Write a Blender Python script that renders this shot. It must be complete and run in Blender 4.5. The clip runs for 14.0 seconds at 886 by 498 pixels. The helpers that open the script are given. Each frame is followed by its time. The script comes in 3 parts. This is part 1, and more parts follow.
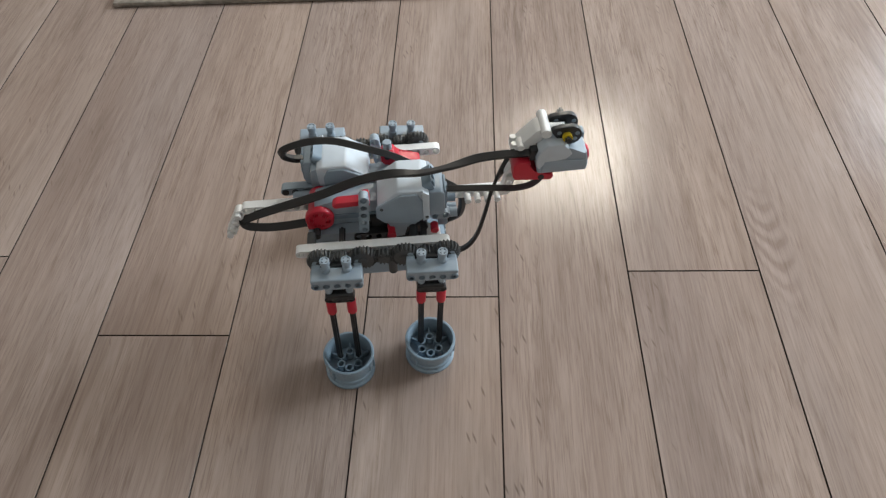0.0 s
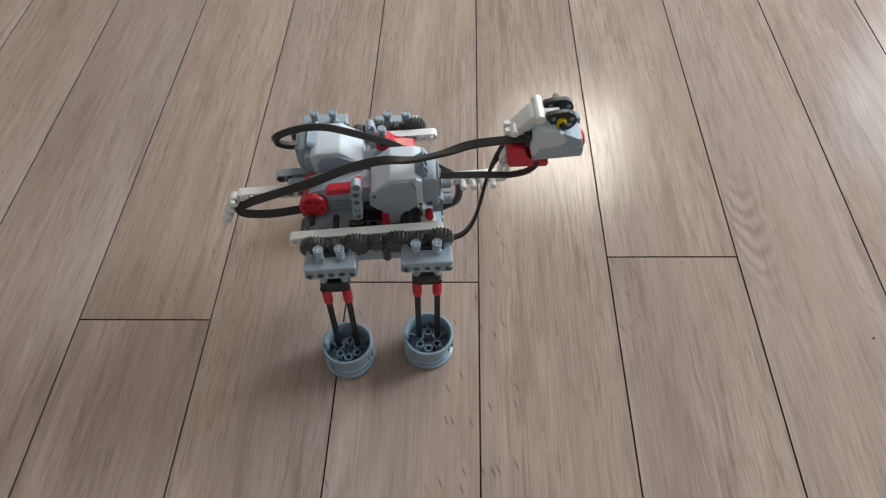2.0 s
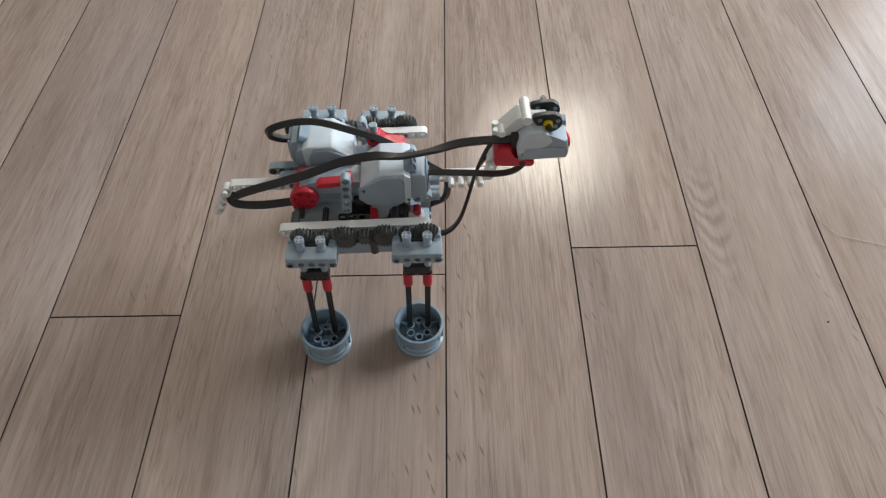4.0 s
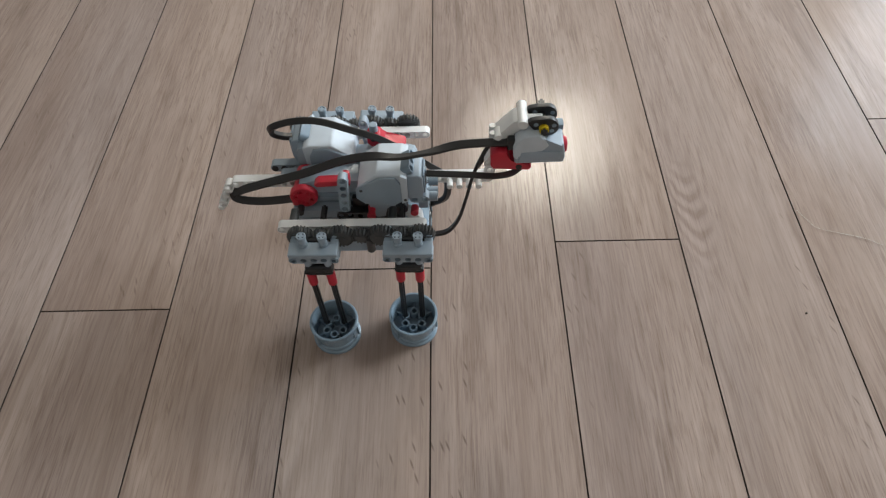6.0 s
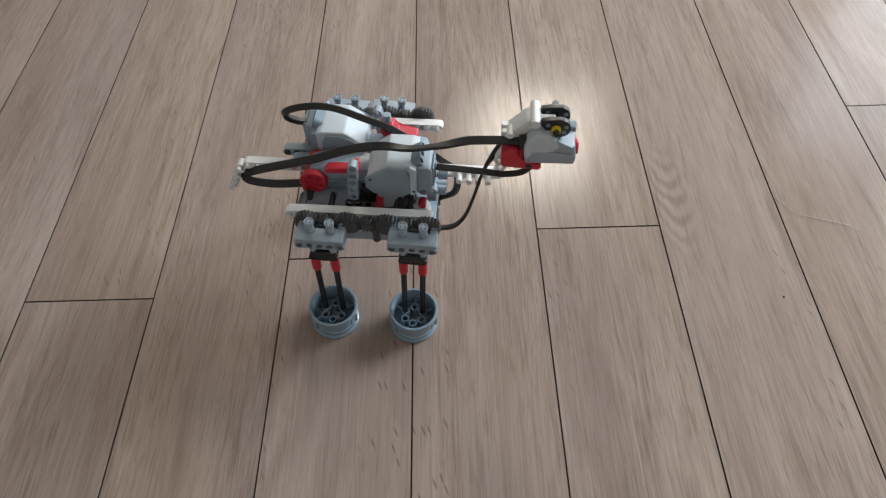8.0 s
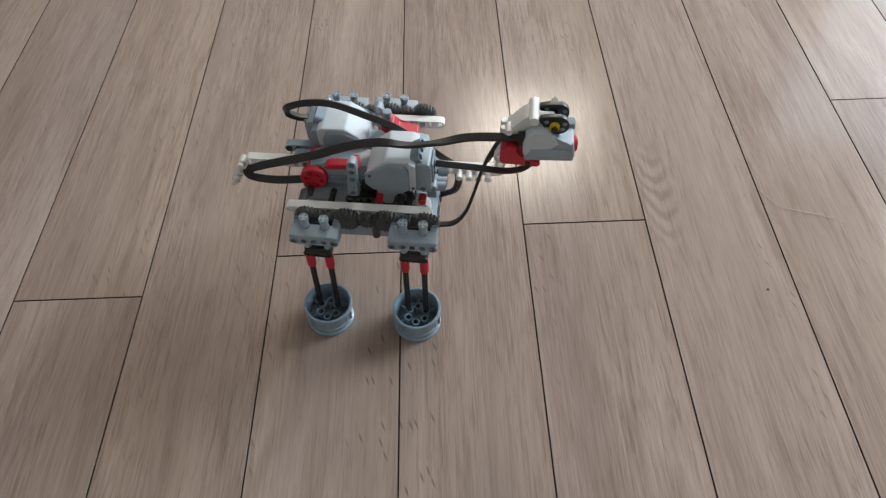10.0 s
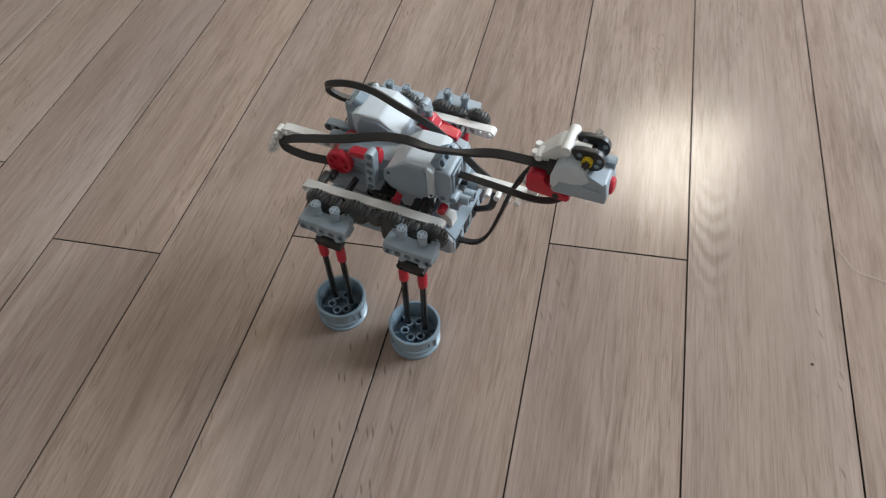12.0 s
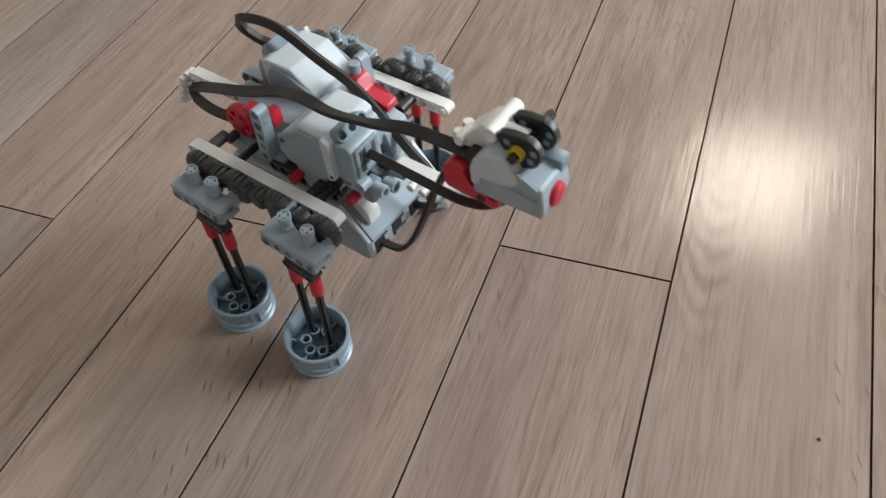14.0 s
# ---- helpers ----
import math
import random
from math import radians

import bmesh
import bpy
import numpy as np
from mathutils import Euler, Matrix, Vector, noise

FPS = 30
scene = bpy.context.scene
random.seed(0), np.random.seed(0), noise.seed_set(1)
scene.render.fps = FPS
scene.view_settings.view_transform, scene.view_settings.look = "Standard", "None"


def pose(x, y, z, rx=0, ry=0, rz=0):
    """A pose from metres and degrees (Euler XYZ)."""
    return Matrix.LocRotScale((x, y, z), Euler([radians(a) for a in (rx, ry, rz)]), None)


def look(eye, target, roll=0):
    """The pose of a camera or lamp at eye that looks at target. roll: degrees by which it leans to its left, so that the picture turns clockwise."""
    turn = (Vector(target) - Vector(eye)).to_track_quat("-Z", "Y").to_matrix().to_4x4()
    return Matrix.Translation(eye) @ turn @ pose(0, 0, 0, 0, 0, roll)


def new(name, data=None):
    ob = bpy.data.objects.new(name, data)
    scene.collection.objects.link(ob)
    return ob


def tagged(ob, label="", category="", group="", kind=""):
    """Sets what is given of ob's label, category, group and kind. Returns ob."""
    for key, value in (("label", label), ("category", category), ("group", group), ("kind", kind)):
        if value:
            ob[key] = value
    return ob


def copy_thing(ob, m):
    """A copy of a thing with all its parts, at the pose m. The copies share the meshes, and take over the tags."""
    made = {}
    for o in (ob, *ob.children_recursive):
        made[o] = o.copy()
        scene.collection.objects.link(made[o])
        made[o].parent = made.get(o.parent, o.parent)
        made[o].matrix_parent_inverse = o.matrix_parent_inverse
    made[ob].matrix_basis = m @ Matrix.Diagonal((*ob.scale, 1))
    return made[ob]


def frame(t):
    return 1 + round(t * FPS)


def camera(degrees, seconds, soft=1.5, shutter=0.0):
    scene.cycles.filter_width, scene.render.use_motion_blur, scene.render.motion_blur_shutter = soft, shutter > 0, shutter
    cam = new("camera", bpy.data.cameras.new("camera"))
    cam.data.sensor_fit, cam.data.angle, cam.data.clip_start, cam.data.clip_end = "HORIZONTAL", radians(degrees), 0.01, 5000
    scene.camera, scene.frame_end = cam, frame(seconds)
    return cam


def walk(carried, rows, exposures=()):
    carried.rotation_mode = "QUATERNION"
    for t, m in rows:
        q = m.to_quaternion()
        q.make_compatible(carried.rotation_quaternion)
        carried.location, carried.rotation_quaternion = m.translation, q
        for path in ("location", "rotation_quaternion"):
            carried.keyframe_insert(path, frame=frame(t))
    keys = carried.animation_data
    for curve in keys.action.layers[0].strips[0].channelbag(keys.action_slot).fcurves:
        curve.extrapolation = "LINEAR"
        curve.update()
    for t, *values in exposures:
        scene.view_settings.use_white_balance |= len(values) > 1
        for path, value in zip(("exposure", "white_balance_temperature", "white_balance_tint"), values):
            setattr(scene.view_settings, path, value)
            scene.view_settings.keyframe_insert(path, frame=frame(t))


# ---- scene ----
cam = camera(63.6, 14.0, soft=1.25, shutter=0.4)
PATH = [
    (0, (-0.146, -0.421, 0.557), (-0.239, 0.834, -0.998), -3.6),
    (0.5, (-0.143, -0.421, 0.559), (-0.233, 0.835, -0.995), -3.6),
    (1, (-0.139, -0.425, 0.557), (-0.239, 0.817, -1.007), -3.8),
    (1.5, (-0.134, -0.422, 0.56), (-0.227, 0.808, -1.014), -3.5),
    (2, (-0.132, -0.427, 0.557), (-0.211, 0.807, -1.015), -3.0),
    (2.5, (-0.127, -0.43, 0.559), (-0.194, 0.796, -1.019), -2.8),
    (3, (-0.121, -0.434, 0.557), (-0.176, 0.799, -1.017), -2.6),
    (5.5, (-0.105, -0.448, 0.568), (-0.138, 0.792, -1.001), -2.4),
    (6, (-0.101, -0.451, 0.566), (-0.135, 0.784, -1.007), -2.4),
    (6.5, (-0.099, -0.456, 0.565), (-0.133, 0.772, -1.014), -2.4),
    (7, (-0.093, -0.453, 0.566), (-0.126, 0.764, -1.02), -2.6),
    (7.5, (-0.089, -0.458, 0.564), (-0.111, 0.769, -1.016), -2.3),
    (8, (-0.089, -0.461, 0.565), (-0.108, 0.765, -1.015), -2.3),
    (10.5, (-0.07, -0.472, 0.566), (-0.08, 0.752, -1.016), -2.5),
    (11, (-0.043, -0.477, 0.554), (-0.149, 0.714, -1.049), -3.0),
    (11.5, (0.001, -0.462, 0.545), (-0.254, 0.751, -1.025), -5.5),
    (12, (0.045, -0.428, 0.527), (-0.375, 0.764, -1.023), -8.0),
    (12.5, (0.084, -0.387, 0.485), (-0.449, 0.773, -1.055), -8.3),
    (13, (0.115, -0.351, 0.44), (-0.49, 0.815, -1.068), -8.6),
    (13.5, (0.135, -0.336, 0.415), (-0.478, 0.821, -1.097), -8.7),
    (14, (0.128, -0.323, 0.407), (-0.496, 0.824, -1.108), -10.0),
]
walk(cam, [(t, look(eye, target, roll)) for t, eye, target, roll in PATH],
     exposures=[(0, 0.04, 6500, 10), (3, 0.04, 6500, 10), (6.5, -0.05, 6500, 10), (10.5, -0.07, 6500, 10), (12, -0.04, 6540, 10), (13, -0.04, 6660, 10), (14, -0.01, 6800, 10)])

# ---- light: a window high in the far wall, a wide window in the wall to the right ----
ROOM_X, ROOM_Y0, ROOM_Y1, ROOM_H = 2.6, -2.4, 2.3, 2.75
world = bpy.data.worlds.new("world")
scene.world = world
world.use_nodes = True
wn = world.node_tree.nodes
sky = wn.new("ShaderNodeTexSky")
sky.sky_type, sky.sun_disc = "NISHITA", False
sky.sun_elevation, sky.sun_rotation = radians(40), radians(10)
wn["Background"].inputs[1].default_value = 0.10
world.node_tree.links.new(sky.outputs[0], wn["Background"].inputs[0])


def window_light(name, m, sx, sy, watts, colour):
    d = bpy.data.lights.new(name, "AREA")
    d.shape, d.size, d.size_y, d.energy, d.color = "RECTANGLE", sx, sy, watts, colour
    ob = new(name, d)
    ob.matrix_world = m
    return ob


WIN_A = (0.03, 0.69, 1.79, 2.39)     # far wall, high: x0, x1, z0, z1
WIN_B = (0.67, 2.03, 0.77, 2.13)         # right wall: y0, y1, z0, z1
WIN_C = (1.66, 2.50, 0.8, 2.2)        # far wall, beside the corner
window_light("window_light", look((0.36, ROOM_Y1 + 0.02, 2.09), (0.0, 0.0, 0.3)), 0.58, 0.52, 28, (1.0, 0.93, 0.80))
window_light("window_light", look((ROOM_X + 0.02, 1.35, 1.45), (0.0, 0.1, 0.4)), 1.3, 1.3, 122, (0.82, 0.93, 1.0))
window_light("window_light", look((2.08, ROOM_Y1 + 0.02, 1.5), (0.8, 0.0, 1.0)), 0.80, 1.3, 20, (0.86, 0.93, 1.0))


# ---- materials ----
def material(name, colour, rough=0.4, metal=0.0, vary=0.06, scale=60.0, bump=0.0, coat=0.0):
    m = bpy.data.materials.new(name)
    m.use_nodes = True
    n, l = m.node_tree.nodes, m.node_tree.links
    b = n["Principled BSDF"]
    co = n.new("ShaderNodeTexCoord")
    big = n.new("ShaderNodeTexNoise")
    big.inputs["Scale"].default_value, big.inputs["Detail"].default_value = scale, 4
    l.new(co.outputs["Object"], big.inputs["Vector"])
    fine = n.new("ShaderNodeTexNoise")
    fine.inputs["Scale"].default_value, fine.inputs["Detail"].default_value = scale * 22, 3
    l.new(co.outputs["Object"], fine.inputs["Vector"])
    ramp = n.new("ShaderNodeValToRGB")
    lo = [max(0.0, c * (1 - vary)) for c in colour]
    hi = [min(1.0, c * (1 + vary)) for c in colour]
    ramp.color_ramp.elements[0].position, ramp.color_ramp.elements[1].position = 0.3, 0.7
    ramp.color_ramp.elements[0].color, ramp.color_ramp.elements[1].color = (*lo, 1), (*hi, 1)
    l.new(big.outputs[0], ramp.inputs[0])
    l.new(ramp.outputs[0], b.inputs["Base Color"])
    rr = n.new("ShaderNodeMapRange")
    rr.inputs["To Min"].default_value, rr.inputs["To Max"].default_value = rough * 0.8, min(1.0, rough * 1.25)
    l.new(fine.outputs[0], rr.inputs[0])
    l.new(rr.outputs[0], b.inputs["Roughness"])
    b.inputs["Metallic"].default_value = metal
    b.inputs["Coat Weight"].default_value = coat
    if bump:
        bp = n.new("ShaderNodeBump")
        bp.inputs["Strength"].default_value, bp.inputs["Distance"].default_value = bump, 0.0004
        l.new(fine.outputs[0], bp.inputs["Height"])
        l.new(bp.outputs[0], b.inputs["Normal"])
    return m


def wood_material():
    """Oak laminate: long grain along y, each plank shifted and toned on its own."""
    m = bpy.data.materials.new("oak_laminate")
    m.use_nodes = True
    n, l = m.node_tree.nodes, m.node_tree.links
    b = n["Principled BSDF"]
    geo, info = n.new("ShaderNodeNewGeometry"), n.new("ShaderNodeObjectInfo")
    off = n.new("ShaderNodeVectorMath")
    off.operation = "MULTIPLY_ADD"
    comb = n.new("ShaderNodeCombineXYZ")
    for i in range(3):
        l.new(info.outputs["Random"], comb.inputs[i])
    l.new(comb.outputs[0], off.inputs[0])
    off.inputs[1].default_value = (37.0, 61.0, 13.0)
    l.new(geo.outputs["Position"], off.inputs[2])

    def noise_at(sx, sy, detail, distort=0.0, rough=0.55, slant=0.0):
        mp = n.new("ShaderNodeMapping")
        mp.vector_type = "TEXTURE"
        mp.inputs["Scale"].default_value = (1 / sx, 1 / sy, 1.0)
        mp.inputs["Rotation"].default_value = (0.0, 0.0, radians(slant))
        l.new(off.outputs[0], mp.inputs["Vector"])
        t = n.new("ShaderNodeTexNoise")
        t.inputs["Scale"].default_value, t.inputs["Detail"].default_value = 1.0, detail
        t.inputs["Roughness"].default_value, t.inputs["Distortion"].default_value = rough, distort
        l.new(mp.outputs[0], t.inputs["Vector"])
        return t.outputs[0]

    def ramp(src, stops):
        r = n.new("ShaderNodeValToRGB")
        e = r.color_ramp.elements
        while len(e) < len(stops):
            e.new(0.5)
        for el, (p, c) in zip(e, stops):
            el.position, el.color = p, (*c, 1)
        l.new(src, r.inputs[0])
        return r.outputs[0]

    def mix(kind, fac, a, c):
        x = n.new("ShaderNodeMix")
        x.data_type, x.blend_type = "RGBA", kind
        if isinstance(fac, float):
            x.inputs[0].default_value = fac
        else:
            l.new(fac, x.inputs[0])
        l.new(a, x.inputs[6])
        l.new(c, x.inputs[7])
        return x.outputs[2]

    def math_node(op, x, y):
        k = n.new("ShaderNodeMath")
        k.operation = op
        for sock, v in zip(k.inputs, (x, y, 0.5)):
            if isinstance(v, float):
                sock.default_value = v
            else:
                l.new(v, sock)
        return k.outputs[0]

    def ellipse(x, y, cx, cy, rx, ry, edge):
        """1 inside an ellipse, falling softly to 0 past its rim."""
        dx = math_node("MULTIPLY", math_node("ADD", x, -cx), 1 / rx)
        dy = math_node("MULTIPLY", math_node("ADD", y, -cy), 1 / ry)
        d = math_node("ADD", math_node("MULTIPLY", dx, dx), math_node("MULTIPLY", dy, dy))
        return ramp(d, [(1.0 - edge, (1.0, 1.0, 1.0)), (1.0, (0.0, 0.0, 0.0))])

    def dashes(sx, sy, slant, reach):
        """Short slanted pores, scattered one to a cell."""
        mp = n.new("ShaderNodeMapping")
        mp.vector_type = "TEXTURE"
        mp.inputs["Scale"].default_value = (1 / sx, 1 / sy, 1.0)
        mp.inputs["Rotation"].default_value = (0.0, 0.0, radians(slant))
        l.new(off.outputs[0], mp.inputs["Vector"])
        v = n.new("ShaderNodeTexVoronoi")
        v.voronoi_dimensions = "2D"
        v.inputs["Scale"].default_value = 1.0
        l.new(mp.outputs[0], v.inputs["Vector"])
        some = n.new("ShaderNodeSeparateColor")
        l.new(v.outputs["Color"], some.inputs[0])
        kept = math_node("GREATER_THAN", some.outputs[0], 0.60)
        return math_node("MULTIPLY", kept, ramp(v.outputs["Distance"], [(reach * 0.3, (1.0, 1.0, 1.0)), (reach, (0.0, 0.0, 0.0))]))

    place = n.new("ShaderNodeSeparateXYZ")
    l.new(geo.outputs["Position"], place.inputs[0])
    px, py = place.outputs[0], place.outputs[1]
    broad = noise_at(11, 1.3, 3, 0.7, 0.5)
    streak = noise_at(46, 6.0, 3, 0.7, 0.55)
    grain = noise_at(210, 20.0, 3, 0.7, 0.6)
    fine = noise_at(880, 32.0, 2, 0.3, 0.6)
    warm = noise_at(5, 1.1, 2, 0.4, 0.5)
    base = ramp(broad, [(0.26, (0.278, 0.209, 0.178)), (0.42, (0.316, 0.244, 0.211)), (0.57, (0.345, 0.269, 0.232)), (0.74, (0.408, 0.325, 0.284))])
    col = mix("MULTIPLY", 0.9, base, ramp(warm, [(0.35, (1.02, 0.995, 0.96)), (0.65, (0.99, 1.0, 1.015))]))
    col = mix("MULTIPLY", 0.75, col, ramp(streak, [(0.28, (0.74, 0.71, 0.69)), (0.46, (0.99, 0.99, 0.99)), (0.74, (1.12, 1.12, 1.12))]))
    # bands of closer grain, mostly along one side of a plank
    busy = ramp(noise_at(16.0, 2.2, 2, 0.5), [(0.38, (0.42, 0.42, 0.42)), (0.60, (1.0, 1.0, 1.0))])
    grained = mix("MULTIPLY", 1.0, col, ramp(grain, [(0.30, (0.84, 0.82, 0.80)), (0.47, (1.0, 1.0, 1.0)), (0.75, (1.09, 1.09, 1.09))]))
    col = mix("MIX", busy, col, grained)
    combed = mix("MULTIPLY", 1.0, col, ramp(fine, [(0.33, (0.82, 0.79, 0.77)), (0.47, (1.0, 1.0, 1.0)), (0.68, (1.10, 1.10, 1.10))]))
    col = mix("MIX", math_node("MULTIPLY", busy, 1.0), col, combed)
    waves = noise_at(300, 6.0, 2, 0.9, 0.5)
    col = mix("MULTIPLY", 0.55, col, ramp(waves, [(0.34, (0.84, 0.82, 0.80)), (0.48, (1.0, 1.0, 1.0)), (0.66, (1.08, 1.08, 1.08))]))
    # slanted dark pores in loose rows
    rows = ramp(noise_at(17.0, 2.0, 2), [(0.53, (0.0, 0.0, 0.0)), (0.64, (1.0, 1.0, 1.0))])
    belt = ellipse(px, py, -0.112, -0.17, 0.030, 0.34, 0.6)
    belt_two = ellipse(px, py, -0.146, -0.24, 0.026, 0.22, 0.6)
    rows = math_node("MAXIMUM", math_node("MULTIPLY", rows, 0.75), math_node("MAXIMUM", belt, belt_two))
    pores = math_node("MULTIPLY", dashes(150, 26.0, 20.0, 0.17), rows)
    dark = n.new("ShaderNodeRGB")
    dark.outputs[0].default_value = (0.150, 0.106, 0.084, 1)
    col = mix("MIX", math_node("MULTIPLY", pores, 0.75), col, dark.outputs[0])
    # the heart of the board: nested bowed rings at one plank's edge, long arches elsewhere
    bow = math_node("MULTIPLY", math_node("ADD", px, -0.1500), math_node("ADD", px, -0.1500))
    bow = math_node("ADD", math_node("MULTIPLY", bow, -75.0), math_node("ADD", py, math_node("MULTIPLY", noise_at(90, 40, 2), 0.008)))
    arcs = math_node("SINE", math_node("ADD", math_node("MULTIPLY", bow, 6.2832 * 40.0), math_node("MULTIPLY", noise_at(60, 30, 2), 5.0)), 0.0)
    heart = ellipse(px, py, 0.144, 0.035, 0.022, 0.085, 0.8)
    arched = mix("MULTIPLY", 0.85, col, ramp(math_node("MULTIPLY_ADD", arcs, 0.5), [(0.10, (0.80, 0.77, 0.75)), (0.5, (0.98, 0.98, 0.98)), (1.0, (1.10, 1.10, 1.10))]))
    col = mix("MIX", heart, col, arched)
    swirl = noise_at(7.0, 0.8, 2, 0.5, 0.4)
    rings = math_node("SINE", math_node("MULTIPLY", swirl, 95.0), 0.0)
    where = ramp(noise_at(9.0, 1.6, 2), [(0.54, (0.0, 0.0, 0.0)), (0.66, (1.0, 1.0, 1.0))])
    ringed = mix("MULTIPLY", 0.5, col, ramp(math_node("MULTIPLY_ADD", rings, 0.5), [(0.0, (0.80, 0.78, 0.76)), (0.4, (0.99, 0.99, 0.99)), (1.0, (1.07, 1.07, 1.07))]))
    col = mix("MIX", where, col, ringed)
    tone = ramp(info.outputs["Random"], [(0.0, (0.95, 0.95, 0.96)), (1.0, (1.06, 1.05, 1.03))])
    col = mix("MULTIPLY", 1.0, col, tone)
    l.new(col, b.inputs["Base Color"])
    rr = n.new("ShaderNodeMapRange")
    rr.inputs["To Min"].default_value, rr.inputs["To Max"].default_value = 0.20, 0.12
    l.new(grain, rr.inputs[0])
    l.new(rr.outputs[0], b.inputs["Roughness"])
    b.inputs["Specular IOR Level"].default_value = 0.215
    bp = n.new("ShaderNodeBump")
    bp.inputs["Strength"].default_value, bp.inputs["Distance"].default_value = 0.22, 0.0005
    relief = math_node("ADD", math_node("MULTIPLY", waves, 1.0), math_node("MULTIPLY", fine, 0.2))
    l.new(relief, bp.inputs["Height"])
    l.new(bp.outputs[0], b.inputs["Normal"])
    return m


WHITE = material("white_plastic", (0.78, 0.78, 0.77), 0.32)
SHELL = material("pale_shell_plastic", (0.565, 0.615, 0.665), 0.42)
LGREY = material("light_grey_plastic", (0.300, 0.362, 0.420), 0.38)
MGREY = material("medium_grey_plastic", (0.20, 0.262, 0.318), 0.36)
HEADGREY = material("pale_grey_plastic", (0.335, 0.395, 0.455), 0.36)
RIMGREY = material("blue_grey_plastic", (0.235, 0.312, 0.378), 0.26)
DGREY = material("dark_grey_plastic", (0.060, 0.062, 0.062), 0.45)
BLACK = material("black_plastic", (0.020, 0.021, 0.023), 0.36)
RED = material("red_plastic", (0.54, 0.020, 0.042), 0.30)
YELLOW = material("yellow_plastic", (0.75, 0.55, 0.02), 0.35)
CABLE = material("black_cable_rubber", (0.022, 0.020, 0.019), 0.42)
OAK = wood_material()
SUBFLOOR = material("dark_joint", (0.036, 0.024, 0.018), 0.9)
PLASTER = material("white_plaster", (0.54, 0.525, 0.50), 0.9, vary=0.03, scale=3.0, bump=0.2)
FRAME = material("white_window_paint", (0.75, 0.75, 0.73), 0.4)
RUG = material("grey_wool", (0.29, 0.25, 0.215), 0.95, vary=0.35, scale=90.0, bump=0.8)
HAIR = material("pale_hair", (0.55, 0.50, 0.42), 0.5)
SPECK = material("dark_speck", (0.05, 0.035, 0.025), 0.8)


# ---- mesh helpers (robot dimensions in millimetres) ----
def finish(bm, name, mat, parent=None, label="", smooth=None, m=None):
    bmesh.ops.recalc_face_normals(bm, faces=bm.faces)
    me = bpy.data.meshes.new(name)
    bm.to_mesh(me)
    bm.free()
    me.materials.append(mat)
    if smooth:
        me.set_sharp_from_angle(angle=radians(smooth))
        for p in me.polygons:
            p.use_smooth = True
    ob = new(name, me)
    if parent:
        ob.parent = parent
    if m is not None:
        ob.matrix_basis = m
    return tagged(ob, label)


def part(name, bm, mat, parent, label="", m=None, smooth=40):
    """bm in millimetres becomes one mesh in metres under parent."""
    bmesh.ops.scale(bm, vec=(0.001,) * 3, verts=bm.verts)
    return finish(bm, name, mat, parent, label, smooth, m)


def mm(x, y, z, rx=0, ry=0, rz=0):
    return pose(x / 1000, y / 1000, z / 1000, rx, ry, rz)


def box(x0, x1, y0, y1, z0, z1, bevel=0.5, segs=2, bm=None):
    own = bmesh.new()
    bmesh.ops.create_cube(own, size=1.0)
    for v in own.verts:
        v.co = Vector((x0 + (v.co.x + 0.5) * (x1 - x0), y0 + (v.co.y + 0.5) * (y1 - y0), z0 + (v.co.z + 0.5) * (z1 - z0)))
    if bevel:
        bmesh.ops.bevel(own, geom=own.edges[:], offset=bevel, segments=segs, affect="EDGES", profile=0.6)
    return join(bm, own)


def join(bm, own):
    if bm is None:
        return own
    me = bpy.data.meshes.new("join")
    own.to_mesh(me)
    own.free()
    bm.from_mesh(me)
    bpy.data.meshes.remove(me)
    return bm


def prism(profile, y0, y1, bevel=0.8, segs=2, bm=None):
    """A profile of (x, z) points pulled from y0 to y1, its edges rounded."""
    own = bmesh.new()
    a = [own.verts.new((x, y0, z)) for x, z in profile]
    b = [own.verts.new((x, y1, z)) for x, z in profile]
    own.faces.new(a)
    own.faces.new(b[::-1])
    for i in range(len(a)):
        j = (i + 1) % len(a)
        own.faces.new((a[i], b[i], b[j], a[j]))
    if bevel:
        bmesh.ops.bevel(own, geom=own.edges[:], offset=bevel, segments=segs, affect="EDGES", profile=0.6)
    return join(bm, own)


def turned(profile, n=24, axis="z", at=(0, 0, 0), bm=None, closed=False):
    """A profile of (radius, height) points turned round an axis."""
    own = bmesh.new()
    rings = []
    for r, h in profile:
        ring = []
        for i in range(n):
            c, s = math.cos(2 * math.pi * i / n) * r, math.sin(2 * math.pi * i / n) * r
            p = {"z": (c, s, h), "y": (c, h, s), "x": (h, c, s)}[axis]
            ring.append(own.verts.new(Vector(p) + Vector(at)))
        rings.append(ring)
    pairs = list(zip(rings, rings[1:])) + ([(rings[-1], rings[0])] if closed else [])
    for p, q in pairs:
        for i in range(n):
            j = (i + 1) % n
            own.faces.new((p[i], p[j], q[j], q[i]))
    if not closed:
        own.faces.new(rings[0])
        own.faces.new(rings[-1])
    return join(bm, own)


def rod(r, a, b, n=14, bm=None, axis="z", at=(0, 0, 0), rim=0.4):
    return turned([(r - rim, a), (r, a + rim), (r, b - rim), (r - rim, b)], n, axis, at, bm)


